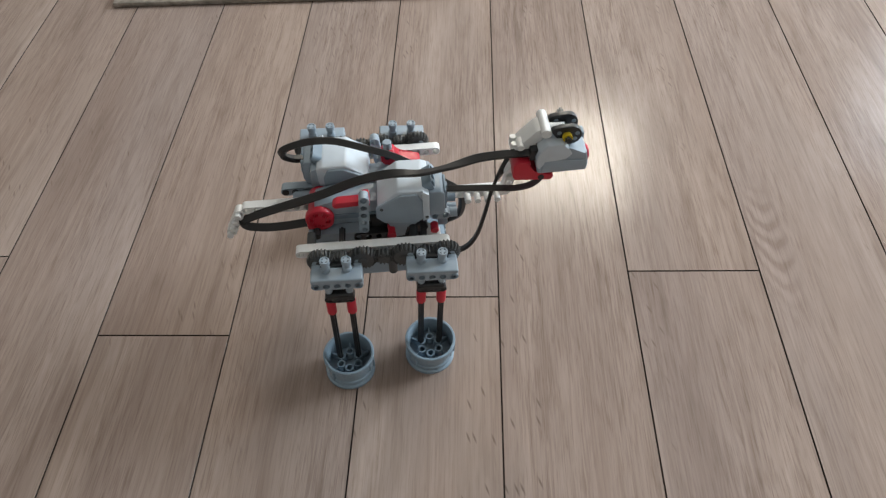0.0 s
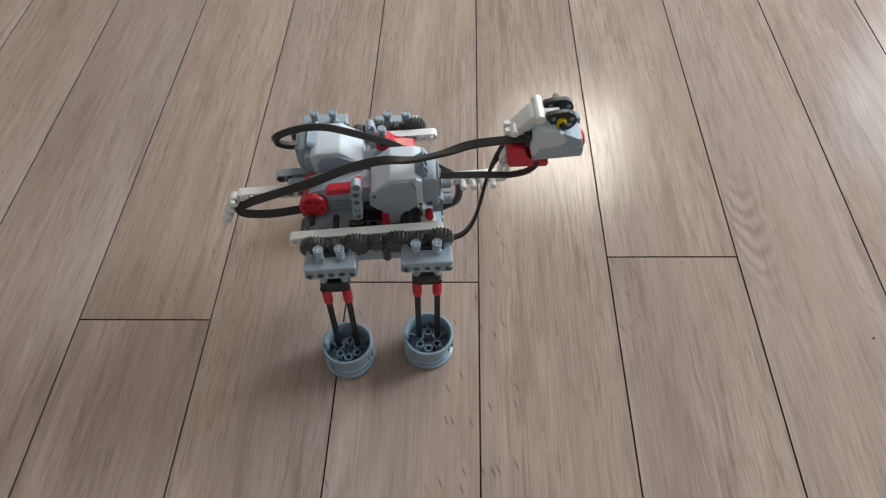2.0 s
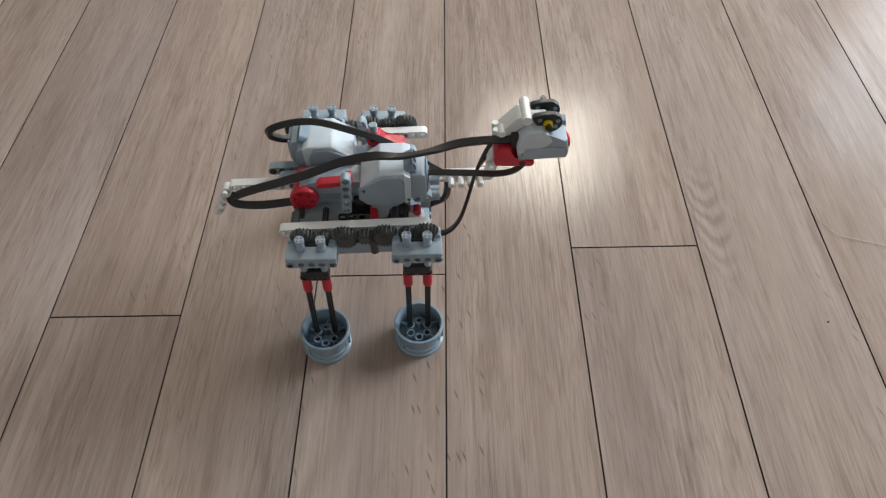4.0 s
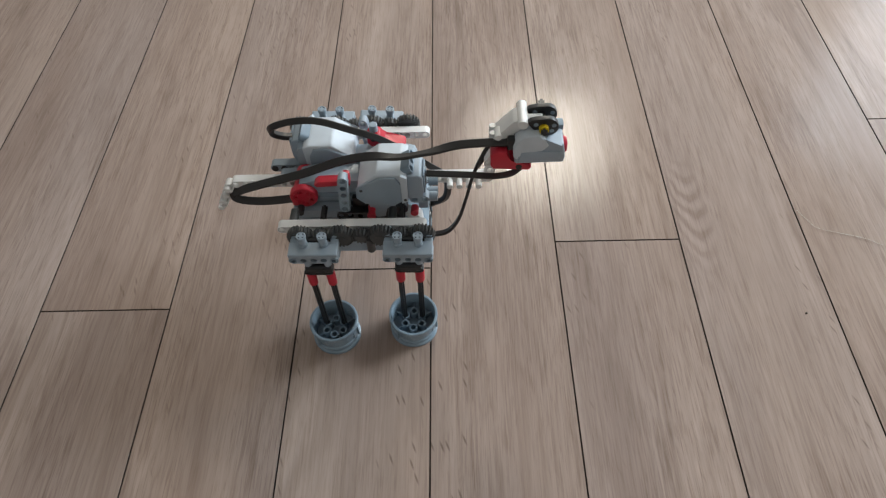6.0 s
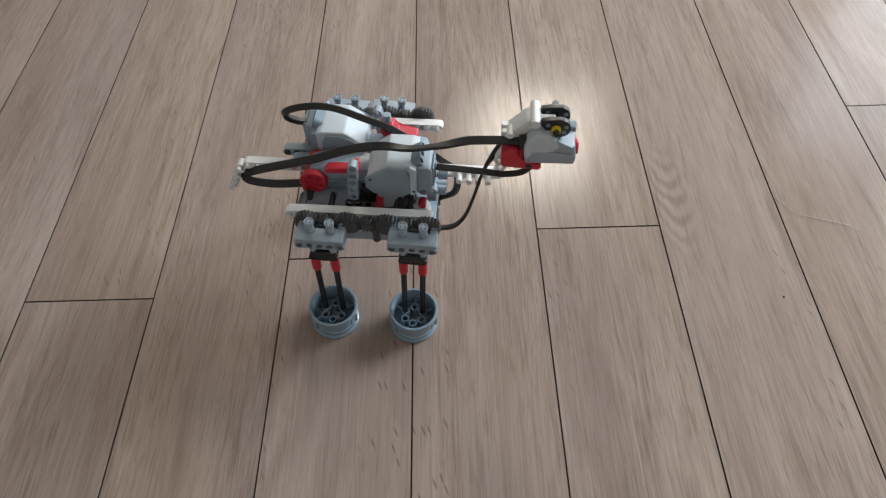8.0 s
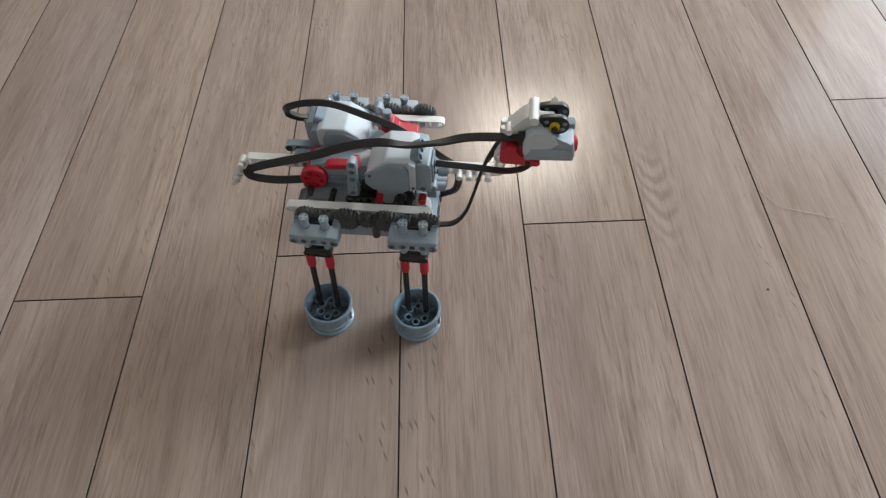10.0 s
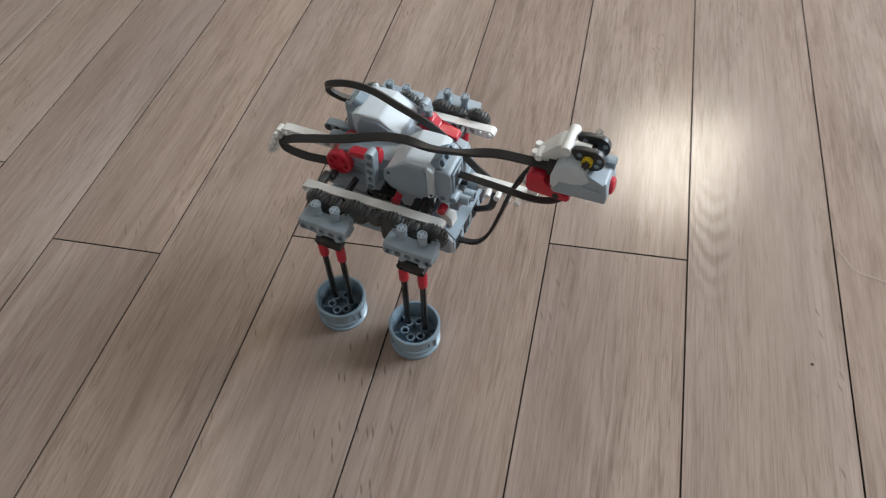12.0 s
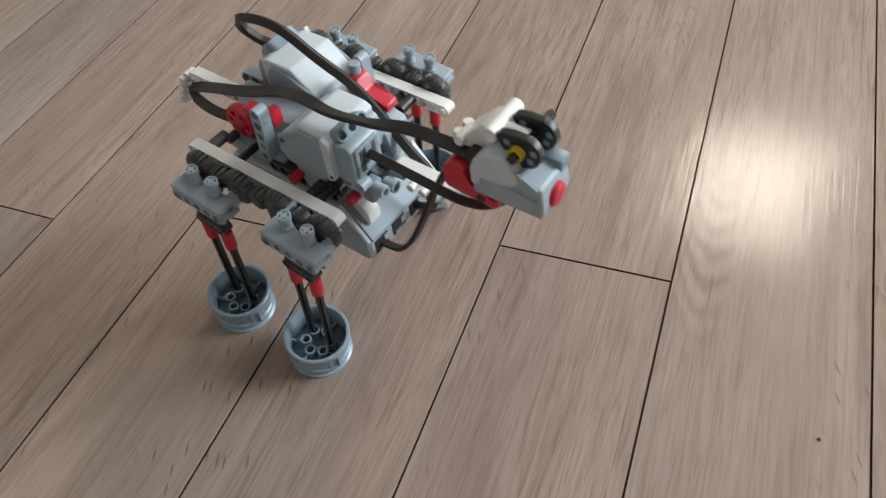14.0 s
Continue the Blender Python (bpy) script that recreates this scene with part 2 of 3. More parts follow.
def cross_axle(a, b, bm=None, axis="z", at=(0, 0, 0)):
    """A cross-shaped axle, 4.8 mm over its ribs."""
    o, i = 2.4, 0.95
    ring = [(o, -i), (o, i), (i, i), (i, o), (-i, o), (-i, i), (-o, i), (-o, -i), (-i, -i), (-i, -o), (i, -o), (i, -i)]
    own = bmesh.new()
    rows = []
    for h in (a, b):
        rows.append([own.verts.new(Vector({"z": (x, y, h), "y": (x, h, y), "x": (h, x, y)}[axis]) + Vector(at)) for x, y in ring])
    for k in range(12):
        j = (k + 1) % 12
        own.faces.new((rows[0][k], rows[0][j], rows[1][j], rows[1][k]))
    own.faces.new(rows[0])
    own.faces.new(rows[1][::-1])
    return join(bm, own)


def liftarm(n, thick=7.6, hole=2.6, bm=None, m=None):
    """A beam of n modules along x with round holes through y; centre of the first hole at the origin."""
    own = bmesh.new()
    S, half, R = 16, 4.0, 3.8
    for k in range(n):
        cx = k * 8.0
        of, ob_, nf, nb, shared = [], [], [], [], []
        for i in range(S):
            a = 2 * math.pi * i / S
            c, s = math.cos(a), math.sin(a)
            q = max(abs(c) / half, abs(s) / R)
            px, pz, side = c / q, s / q, abs(c) / half > abs(s) / R
            if i % 4 == 2:
                px, pz, side = math.copysign(half, c), math.copysign(R, s), True
            if (k == 0 and c < -0.01) or (k == n - 1 and c > 0.01):
                px, pz, side = c * R, s * R, False
            of.append(own.verts.new((cx + px, -thick / 2, pz)))
            ob_.append(own.verts.new((cx + px, thick / 2, pz)))
            nf.append(own.verts.new((cx + c * hole, -thick / 2, s * hole)))
            nb.append(own.verts.new((cx + c * hole, thick / 2, s * hole)))
            shared.append(side)
        for i in range(S):
            j = (i + 1) % S
            own.faces.new((of[i], of[j], nf[j], nf[i]))
            own.faces.new((ob_[j], ob_[i], nb[i], nb[j]))
            own.faces.new((nf[i], nf[j], nb[j], nb[i]))
            if not (shared[i] and shared[j]):
                own.faces.new((of[j], of[i], ob_[i], ob_[j]))
    bmesh.ops.remove_doubles(own, verts=own.verts, dist=0.05)
    if m is not None:
        bmesh.ops.transform(own, matrix=m, verts=own.verts)
    return join(bm, own)


def gear(teeth, pitch, thick=7.4):
    """A double-bevel gear round y, with a hub and a cross hole shown as a recess."""
    bm = bmesh.new()
    ro, ri = pitch + 1.0, pitch - 0.9
    prof = []
    for i in range(teeth):
        for f, r in ((0.0, ri), (0.22, ri), (0.36, ro), (0.64, ro), (0.78, ri)):
            prof.append((2 * math.pi * (i + f) / teeth, r))
    layers = []
    for y, sc in ((-thick / 2, 0.88), (-thick / 4, 1.0), (thick / 4, 1.0), (thick / 2, 0.88)):
        layers.append([bm.verts.new((r * sc * math.cos(a), y, r * sc * math.sin(a))) for a, r in prof])
    n = len(prof)
    for p, q in zip(layers, layers[1:]):
        for i in range(n):
            j = (i + 1) % n
            bm.faces.new((p[i], p[j], q[j], q[i]))
    bm.faces.new(layers[0])
    bm.faces.new(layers[-1][::-1])
    turned([(3.9, -thick / 2 - 0.6), (3.9, thick / 2 + 0.6)], 16, "y", bm=bm)
    return bm


def ribbon(points, wide, thick, lean=(0, 0, 1), steps=10):
    """A flat cable along a smooth line through the points; lean is the way its flat side faces, or one such way for each point."""
    pts = [Vector(p) for p in points]
    pts = [pts[0] * 2 - pts[1]] + pts + [pts[-1] * 2 - pts[-2]]
    ways = [Vector(v).normalized() for v in (lean if isinstance(lean, list) else [lean] * len(points))]
    line, faces_to = [], []
    for k in range(1, len(pts) - 2):
        a, b, c, d = pts[k - 1:k + 3]
        for i in range(steps):
            t = i / steps
            faces_to.append(ways[k - 1].lerp(ways[k], t))
            line.append(0.5 * (2 * b + (c - a) * t + (2 * a - 5 * b + 4 * c - d) * t * t + (3 * b - a - 3 * c + d) * t ** 3))
    line.append(pts[-2])
    faces_to.append(ways[-1])
    bm = bmesh.new()
    ring = [(-0.5, -0.3), (-0.42, -0.5), (0.42, -0.5), (0.5, -0.3), (0.5, 0.3), (0.42, 0.5), (-0.42, 0.5), (-0.5, 0.3)]
    rows, up = [], ways[0].copy()
    for i, p in enumerate(line):
        fwd = (line[min(i + 1, len(line) - 1)] - line[max(i - 1, 0)]).normalized()
        if isinstance(lean, list):
            want = faces_to[i] - fwd * faces_to[i].dot(fwd)
            up = up + want * (0.35 if want.dot(up) >= 0 else -0.35)
        side = fwd.cross(up).normalized()
        up = side.cross(fwd).normalized()
        rows.append([bm.verts.new(p + side * (u * wide) + up * (w * thick)) for u, w in ring])
    for p, q in zip(rows, rows[1:]):
        for i in range(8):
            j = (i + 1) % 8
            bm.faces.new((p[i], p[j], q[j], q[i]))
    bm.faces.new(rows[0])
    bm.faces.new(rows[-1][::-1])
    return bm


# ---- the room ----
W_PLANK, L_PLANK = 0.125, 1.285
JOINTS = {-6: 0.022, -4: -0.073, -2: -0.030, 0: 0.0, 3: 0.171}


def slab(name, x0, x1, y0, y1, z0, z1, mat, label, bevel=0.0):
    bm = box(x0, x1, y0, y1, z0, z1, bevel)
    return tagged(finish(bm, name, mat), label, kind="structure")


floor = slab("floor", -ROOM_X - 0.1, ROOM_X + 0.1, ROOM_Y0 - 0.1, ROOM_Y1 + 0.1, -0.06, -0.0022, SUBFLOOR, "light brown oak laminate plank floor with dark joints")
slab("ceiling", -ROOM_X - 0.1, ROOM_X + 0.1, ROOM_Y0 - 0.1, ROOM_Y1 + 0.1, ROOM_H, ROOM_H + 0.1, PLASTER, "plain white plaster ceiling")
slab("wall_west", -ROOM_X - 0.1, -ROOM_X, ROOM_Y0, ROOM_Y1, 0, ROOM_H, PLASTER, "plain white plaster wall")
slab("wall_south", -ROOM_X - 0.1, ROOM_X + 0.1, ROOM_Y0 - 0.1, ROOM_Y0, 0, ROOM_H, PLASTER, "plain white plaster wall")


def wall_with_opening(name, along, at, a0, a1, holes, label):
    """A wall 0.1 m thick along x or y, with rectangular openings through it."""
    bm, edge = None, a0
    spans = []
    for h0, h1, z0, z1 in holes:
        spans += [(edge, h0, 0, ROOM_H), (h0, h1, 0, z0), (h0, h1, z1, ROOM_H)]
        edge = h1
    for p0, p1, q0, q1 in spans + [(edge, a1, 0, ROOM_H)]:
        c = (p0, p1, at, at + 0.1, q0, q1) if along == "x" else (at, at + 0.1, p0, p1, q0, q1)
        bm = box(*c, bevel=0, bm=bm)
    return tagged(finish(bm, name, PLASTER), label, kind="structure")


wall_with_opening("wall_north", "x", ROOM_Y1, -ROOM_X - 0.1, ROOM_X + 0.1, (WIN_A, WIN_C), "white plaster wall with two windows")
wall_with_opening("wall_east", "y", ROOM_X, ROOM_Y0, ROOM_Y1, (WIN_B,), "white plaster wall with a wide window")


# ---- windows ----
def window(name, along, at, hole, label):
    h0, h1, z0, z1 = hole
    root = new(name)
    tagged(root, label, "window", kind="structure")

    def bar(p0, p1, q0, q1, d0, d1, nm, mat):
        c = (p0, p1, at + d0, at + d1, q0, q1) if along == "x" else (at + d0, at + d1, p0, p1, q0, q1)
        finish(box(*c, bevel=0.003), nm, mat, root)

    bar(h0, h0 + 0.04, z0, z1, 0.05, 0.09, "window_frame", FRAME)
    bar(h1 - 0.04, h1, z0, z1, 0.05, 0.09, "window_frame", FRAME)
    bar(h0 + 0.04, h1 - 0.04, z0, z0 + 0.04, 0.05, 0.09, "window_frame", FRAME)
    bar(h0 + 0.04, h1 - 0.04, z1 - 0.04, z1, 0.05, 0.09, "window_frame", FRAME)


window("window_1", "x", ROOM_Y1, WIN_A, "white framed window high in the wall")
window("window_3", "x", ROOM_Y1, WIN_C, "white framed window in the wall")
window("window_2", "y", ROOM_X, WIN_B, "wide white framed window in the wall")


# ---- the robot: forward is x, its left is y; zero is the floor under its middle ----
robot = new("robot")
tagged(robot, "grey and white plastic brick walking robot on four wheel-rim feet", "toy robot")


def at(ob, *a):
    ob.matrix_basis = mm(*a)
    return ob


# control brick
brick = part("control_brick", prism([(-55, 75), (55, 75), (58, 78), (57.5, 91), (38, 114), (-48, 116), (-55, 106)], -36, 36, 1.6, 3), SHELL, robot, "pale grey control unit with cable ports")
part("side_panel", prism([(-53, 76.5), (55.5, 76.5), (55.2, 90.4), (36.8, 112.2), (-47, 114), (-53, 105)], -37.0, -35.5, 0.7), LGREY, brick)
part("side_panel", prism([(-53, 76.5), (55.5, 76.5), (55.2, 90.4), (36.8, 112.2), (-47, 114), (-53, 105)], 35.5, 37.0, 0.7), LGREY, brick)
part("screen", box(-30, 20, -26, 26, 115.2, 116.8, 0.5), BLACK, brick, "dark display")
slope = mm(57.6, 0, 84, 0, -2.2, 0)
part("port_panel", box(-1.2, 0.9, -35, 35, -6.8, 6.8, 0.5), LGREY, brick, m=slope)
for y in (-26, -9, 9, 26):
    port = part("cable_port", box(0.5, 1.5, y - 6.2, y + 6.2, -5.0, 5.4, 0.3), BLACK, brick, m=slope)
    part("contact_block", box(1.2, 2.4, y - 4.6, y + 4.6, -4.6, -2.6, 0.3), MGREY, port)
    part("port_latch", box(1.2, 2.2, y + 2.2, y + 5.4, -0.6, 4.2, 0.3), LGREY, port)
part("top_clip", prism([(39, 112), (52.5, 97.5), (54.5, 100), (54, 108), (50, 113), (42, 116)], -28, -18, 0.9, 2), WHITE, robot)
part("top_clip", box(34, 46, 14, 30, 108, 121, 1.2), WHITE, robot)
part("front_slope", prism([(37.6, 113.4), (38.8, 114.8), (58.6, 91.6), (57.2, 90.2)], -33, 33, 0.4, 1), MGREY, brick)
part("top_panel", box(22, 36, -26, 26, 115, 120, 1.2), LGREY, robot)
# black beams and a block, added to fill the dark gap between brick and motors
for y in (-31, 31):
    part("black_frame", liftarm(7, m=Matrix.Translation((-12, y, 121))), BLACK, robot)
    part("black_frame", liftarm(3, m=Matrix.Translation((24, y, 128))), BLACK, robot)
part("dark_gap_fill", box(-2, 20, -28, 28, 118, 136, 1.5), BLACK, robot)
part("grey_deck", box(-52, -4, -33, 33, 116.5, 126, 1.2), LGREY, robot)
for y in (-35, 35):
    part("deck_pin", rod(3.0, -4, 4, axis="y", at=(-44, y, 130)), BLACK, robot)

# side beams with their gear trains
for s in (-1, 1):
    part("side_beam", liftarm(15, m=Matrix.Translation((-56, s * 53, 131))), WHITE, robot, "white beam with round holes")
    for x in (s * 24, s * -40):
        part("beam_axle", cross_axle(-30, 0, axis="y", at=(x, 63 if s > 0 else -33, 131)), BLACK, robot)
    # spacers in near-black, to keep the gap beside the motors dark
    part("beam_spacer", rod(3.6, 36, 50, axis="y", at=(-48, 0, 131)) if s > 0 else rod(3.6, -50, -36, axis="y", at=(-48, 0, 131)), DGREY, robot)
    part("beam_spacer", rod(3.6, 36, 50, axis="y", at=(32, 0, 131)) if s > 0 else rod(3.6, -50, -36, axis="y", at=(32, 0, 131)), BLACK, robot)
    part("hanging_pin", rod(3.4, 110, 127, at=(s * -14, s * 62, 0)), DGREY, robot)

GEARS = []
G20, G12 = None, None
for s in (-1, 1):
    for k in range(7):
        big = k % 2 == 0
        x = s * (40 - 16 * k)
        shared = G20 if big else G12
        if shared is None:
            g = part("gear", gear(20, 10.0) if big else gear(12, 6.0), DGREY, robot, "dark grey toothed gear", smooth=30)
            if big:
                G20 = g
            else:
                G12 = g
        else:
            g = new("gear", shared.data)
            g.parent = robot
            tagged(g, "dark grey toothed gear")
        GEARS.append((g, x, s * 63.5, big, s))


# motors: one points its cable port forward, the other backward
def motor():
    root = part("motor", prism([(5, 144), (11, 138), (37, 136), (45, 141), (46, 168), (41, 170), (22, 170), (6, 157)], -36, 0, 1.6, 3), SHELL, robot, "pale grey drive motor")
    for y0, y1 in ((-38.0, -35.6), (-0.4, 2.0)):
        part("side_cover", prism([(4.2, 146), (10.5, 139), (35, 137), (41, 141), (41, 160), (37, 168), (24, 168), (5, 157)], y0, y1, 1.2, 3), LGREY, root)
    part("corner_trim", prism([(40, 139), (45.5, 142), (46, 168), (41.5, 171), (40, 168), (41.5, 160), (41.5, 142)], -38.6, -35.6, 0.7, 2), SHELL, root)
    part("screw", rod(1.4, -38.5, -37.8, 10, axis="y", at=(9, 0, 155), rim=0.2), DGREY, root)
    part("screw", rod(1.4, -38.9, -38.2, 10, axis="y", at=(43.4, 0, 144), rim=0.2), DGREY, root)
    part("port_block", prism([(45, 140), (57, 142), (58, 147), (58, 163.5), (55.5, 166.5), (45, 167)], -34.5, -11, 1.4, 3), LGREY, root)
    part("port_block", prism([(45, 143), (51, 144), (52, 150), (52, 162), (50, 166), (45, 167)], -12.5, -2, 1.2, 2), LGREY, root)
    part("port_rim", box(57.4, 59.4, -32.5, -13.5, 145, 165, 1.2, 3), MGREY, root)
    # the socket's depth is only coloured: two ever darker plates stand for its shade
    part("port_recess_shade", box(58.6, 59.8, -29.5, -16.5, 148, 162.6, 0.5), DGREY, root)
    part("port_hole_shade", box(59.2, 60.2, -27.5, -18.5, 151, 160.5, 0.3), BLACK, root)
    part("port_collar", box(58.4, 61.0, -27, -19, 149.5, 152.5, 0.4), LGREY, root)
    part("port_latch", box(58.4, 60.6, -25.5, -20.5, 160, 163.5, 0.4), MGREY, root)
    part("pin_block", liftarm(3, m=Matrix.Translation((46.2, -21, 168.6)) @ Matrix.Rotation(radians(62), 4, "Y") @ Matrix.Rotation(radians(90), 4, "Z") @ Matrix.Translation((-8, 0, 0)) @ Matrix.Rotation(radians(90), 4, "X")), MGREY, root)
    part("shaft_arm", prism([(-48, 132), (-44, 126), (6, 126), (8, 150), (-30, 152), (-44, 148)], -23, -3, 1.5, 2), LGREY, root)
    part("shaft_cover", box(-40, 6, -24.2, -1.8, 133, 138, 0.8), MGREY, root)
    part("lower_bracket", prism([(12, 139), (36, 138), (33, 131), (27, 133), (25, 122), (18, 121), (15, 130)], -36.5, -4, 0.8, 2), LGREY, root)
    hub = part("drive_hub", turned([(3, -29), (5, -29), (5.5, -27.4), (8, -27.4), (8.6, -29), (10.6, -29), (11.4, -28), (11.4, -24), (9.5, -22), (9.5, 0)], 24, "y", (-41, 0, 138)), RED, root, "round red drive hub")
    for a in range(6):
        x, z = -41 + 7.0 * math.cos(a * 1.0472 + 0.3), 138 + 7.0 * math.sin(a * 1.0472 + 0.3)
        part("hub_hole", rod(1.9, -29.3, -27, 10, axis="y", at=(x, 0, z), rim=0.2), RED, hub)
    part("hub_cap", box(-52, -42, -28, -20, 127, 134, 1.5), RED, root)
    return root


motor_near = motor()
motor_far = copy_thing(motor_near, mm(5, 0, -3, 0, 0, 180))
for ob in motor_far.children:
    if ob.name.startswith(("drive_hub", "hub_cap")):
        ob.location = (0.008, 0.004, -0.013)

# braces between the motors
part("grey_brace", liftarm(5, m=Matrix.Translation((-6, -38, 138)) @ Matrix.Rotation(radians(-85), 4, "Y")), LGREY, robot)
part("red_beam", prism([(-29, 157), (-27, 154), (-6, 155.5), (-6, 161), (-25, 160.4)], -33, -25, 1.6, 2), RED, robot, "red beam with holes")
part("red_block", box(-5, 0.5, -34, -26, 156, 167, 1.4), RED, robot)
part("grey_pin", rod(3.7, -39.5, -35, axis="y", at=(-3, 0, 165)), LGREY, robot)
part("red_beam", prism([(10, 154), (13, 150), (21, 150), (24, 148), (38, 146), (42, 149), (41, 153), (25, 156), (21, 164), (14, 165), (10, 162)], 16, 26, 1.4, 2), RED, robot, "red angled beam")
# black disc on the solid beam, painting the dark inside of a hole
part("beam_hole_shade", rod(2.6, 15.6, 16.6, 12, axis="y", at=(15.5, 0, 158.5), rim=0.2), BLACK, robot)
part("grey_pin", rod(3.6, 164, 171, at=(16, 21, 0)), LGREY, robot)
part("grey_brace", liftarm(5, m=Matrix.Translation((8, 38, 127)) @ Matrix.Rotation(radians(-95), 4, "Y")), LGREY, robot)
part("red_pin", turned([(2.0, -44), (3.5, -44), (3.5, -42), (2.9, -41.5), (2.9, -36), (3.5, -35.5), (3.5, -33)], 16, "y", (15, 0, 131)), RED, robot)
part("red_pin", rod(3.3, -36, -28, axis="y", at=(49, 0, 124)), RED, robot)
part("pin_beam", liftarm(2, m=Matrix.Translation((50, -30, 139))), LGREY, robot)
part("arched_beam", prism([(46, 122), (54, 116), (57, 120), (55, 128), (46, 132)], -14, 18, 1.6, 2), MGREY, robot)
part("grey_clip", box(52, 60, -27, -17, 120, 134, 1.6), MGREY, robot)
for y, z in ((-24, 132), (-15, 128), (-6, 131)):
    part("ring_connector", turned([(2.5, -4), (4.0, -4), (4.0, 4), (2.5, 4)], 16, "x", (64, y, z), closed=True), LGREY, robot)
    part("connector_pin", rod(2.3, 48, 60, 12, axis="x", at=(0, y, z)), BLACK, robot)
part("rear_beam", liftarm(4, m=Matrix.Translation((-70, 10, 137))), LGREY, robot)
for x in (-70, -62):
    part("rear_pin", rod(2.9, 5, 15, 12, axis="y", at=(x, 0, 137)), BLACK, robot)
part("grey_brace", liftarm(4, m=Matrix.Translation((-60, -2, 138))), LGREY, robot)

# tail
part("tail_beam", liftarm(8, m=Matrix.Translation((-100, -9, 138))), WHITE, robot, "white beam with round holes")
tail = part("tail_tip", liftarm(4, m=Matrix.Translation((-106, -10, 136)) @ Matrix.Rotation(radians(118), 4, "Y")), WHITE, robot, "white jointed tail end")
for k in range(4):
    part("tail_pin", rod(2.6, -18, -5, 12, axis="y", at=(-107 - 3.7 * k, 0, 136 - 7.1 * k)), WHITE, tail)

# neck and head
part("neck_beam", liftarm(7, m=Matrix.Translation((62, -2, 132))), WHITE, robot, "white beam with round holes")
part("neck_beam", liftarm(7, m=Matrix.Translation((110, -3, 135)) @ Matrix.Rotation(radians(-78), 4, "Y")), WHITE, robot, "white beam with round holes")
part("neck_beam", liftarm(5, m=Matrix.Translation((110, -12, 160)) @ Matrix.Rotation(radians(-60), 4, "Y")), WHITE, robot)
for k in range(4):
    part("neck_pin", rod(2.6, -15, -7, 12, axis="y", at=(78 + 8 * k, 0, 132)), WHITE, robot)
part("neck_pin", rod(2.8, -19, -8, 12, axis="y", at=(117, 0, 190)), WHITE, robot)
part("chin_beam", prism([(111, 166), (113, 163), (141, 161), (143, 164), (142, 168), (126, 170), (124, 180), (116, 181), (111, 177)], -25, -5, 1.5, 2), RED, robot, "red angled beam")
# black disc in place of an open hole, its shade given as colour
part("chin_hole_shade", rod(2.6, -25.4, -24.4, 12, axis="y", at=(133, 0, 165), rim=0.2), BLACK, robot)
head = part("touch_sensor", prism([(129, 171), (131, 169), (167, 170), (168, 176), (166, 189), (150, 193), (148, 198), (137, 197), (131, 190)], -26, -1, 1.8, 3), HEADGREY, robot, "grey touch sensor used as the head")
part("sensor_shell", prism([(128.0, 184), (128.4, 176), (131.5, 174), (134, 181), (150, 182.5), (155, 188), (152, 193.0), (147.5, 198.8), (136, 198), (129.8, 191)], -26.7, -0.3, 1.6, 3), SHELL, head)
part("side_panel", prism([(132, 171), (163, 171.8), (164.6, 181.5), (148, 183), (134, 182)], -27.0, -25.6, 0.9, 2), HEADGREY, head)
part("sensor_lug", box(157, 167, -9, -0.5, 186, 193, 1.5), MGREY, head)
part("button", turned([(2, 166), (6.2, 166), (6.6, 168.6), (5.6, 170.6), (2, 171.4)], 16, "x", (-1, -14, 178)), RED, head, "red push button")
part("plug", box(124, 130, -22, -13, 180, 190, 0.8), BLACK, head)
part("brow_tube", rod(4.0, -20, 5, 18, axis="y", at=(135, 0, 203)), WHITE, robot, "white tube")
part("neck_plate", prism([(110, 183), (114, 180), (133, 194), (136, 200), (133, 205), (128, 203)], -16, 0, 1.2, 2), WHITE, robot, "white sloping plate behind the head")
for y in (-12, -4):
    part("plate_pin", rod(2.8, 0, 9, 12, at=(113, y, 181)), WHITE, robot)
part("brow_tube", rod(3.9, 133, 150, 18, axis="x", at=(0, -10, 201)), WHITE, robot)
for y in (-17.5, -3.5):
    egg = [(153 + 8.6 * math.cos(a), 200.5 + 8.6 * math.sin(a)) for a in [radians(d) for d in range(-100, 81, 15)]]
    egg += [(146.5, 208.4), (140.5, 207.4), (138.6, 205.6), (139.2, 203.4), (143.5, 197.4), (147.5, 193.6)]
    eye = part("eye_cam", prism(egg, y - 2.2, y + 2.2, 0.7, 2), BLACK, robot, "black egg-shaped cam used as an eye")
    for x, z in ((158.0, 202.5), (156.6, 197.4), (144.5, 203.6)):
        part("cam_hole", rod(1.8, y - 2.5, y + 2.5, 10, axis="y", at=(x, 0, z), rim=0.2), MGREY, eye)
part("eye_bush", turned([(2.4, -23), (3.7, -23), (3.7, -21.5), (3.0, -21), (3.7, -20.5), (3.7, -18.5)], 14, "y", (150.5, 0, 200.5)), YELLOW, robot, "yellow bush")
part("eye_axle", cross_axle(-26, 10, axis="y", at=(150.5, 0, 200.5)), BLACK, robot)

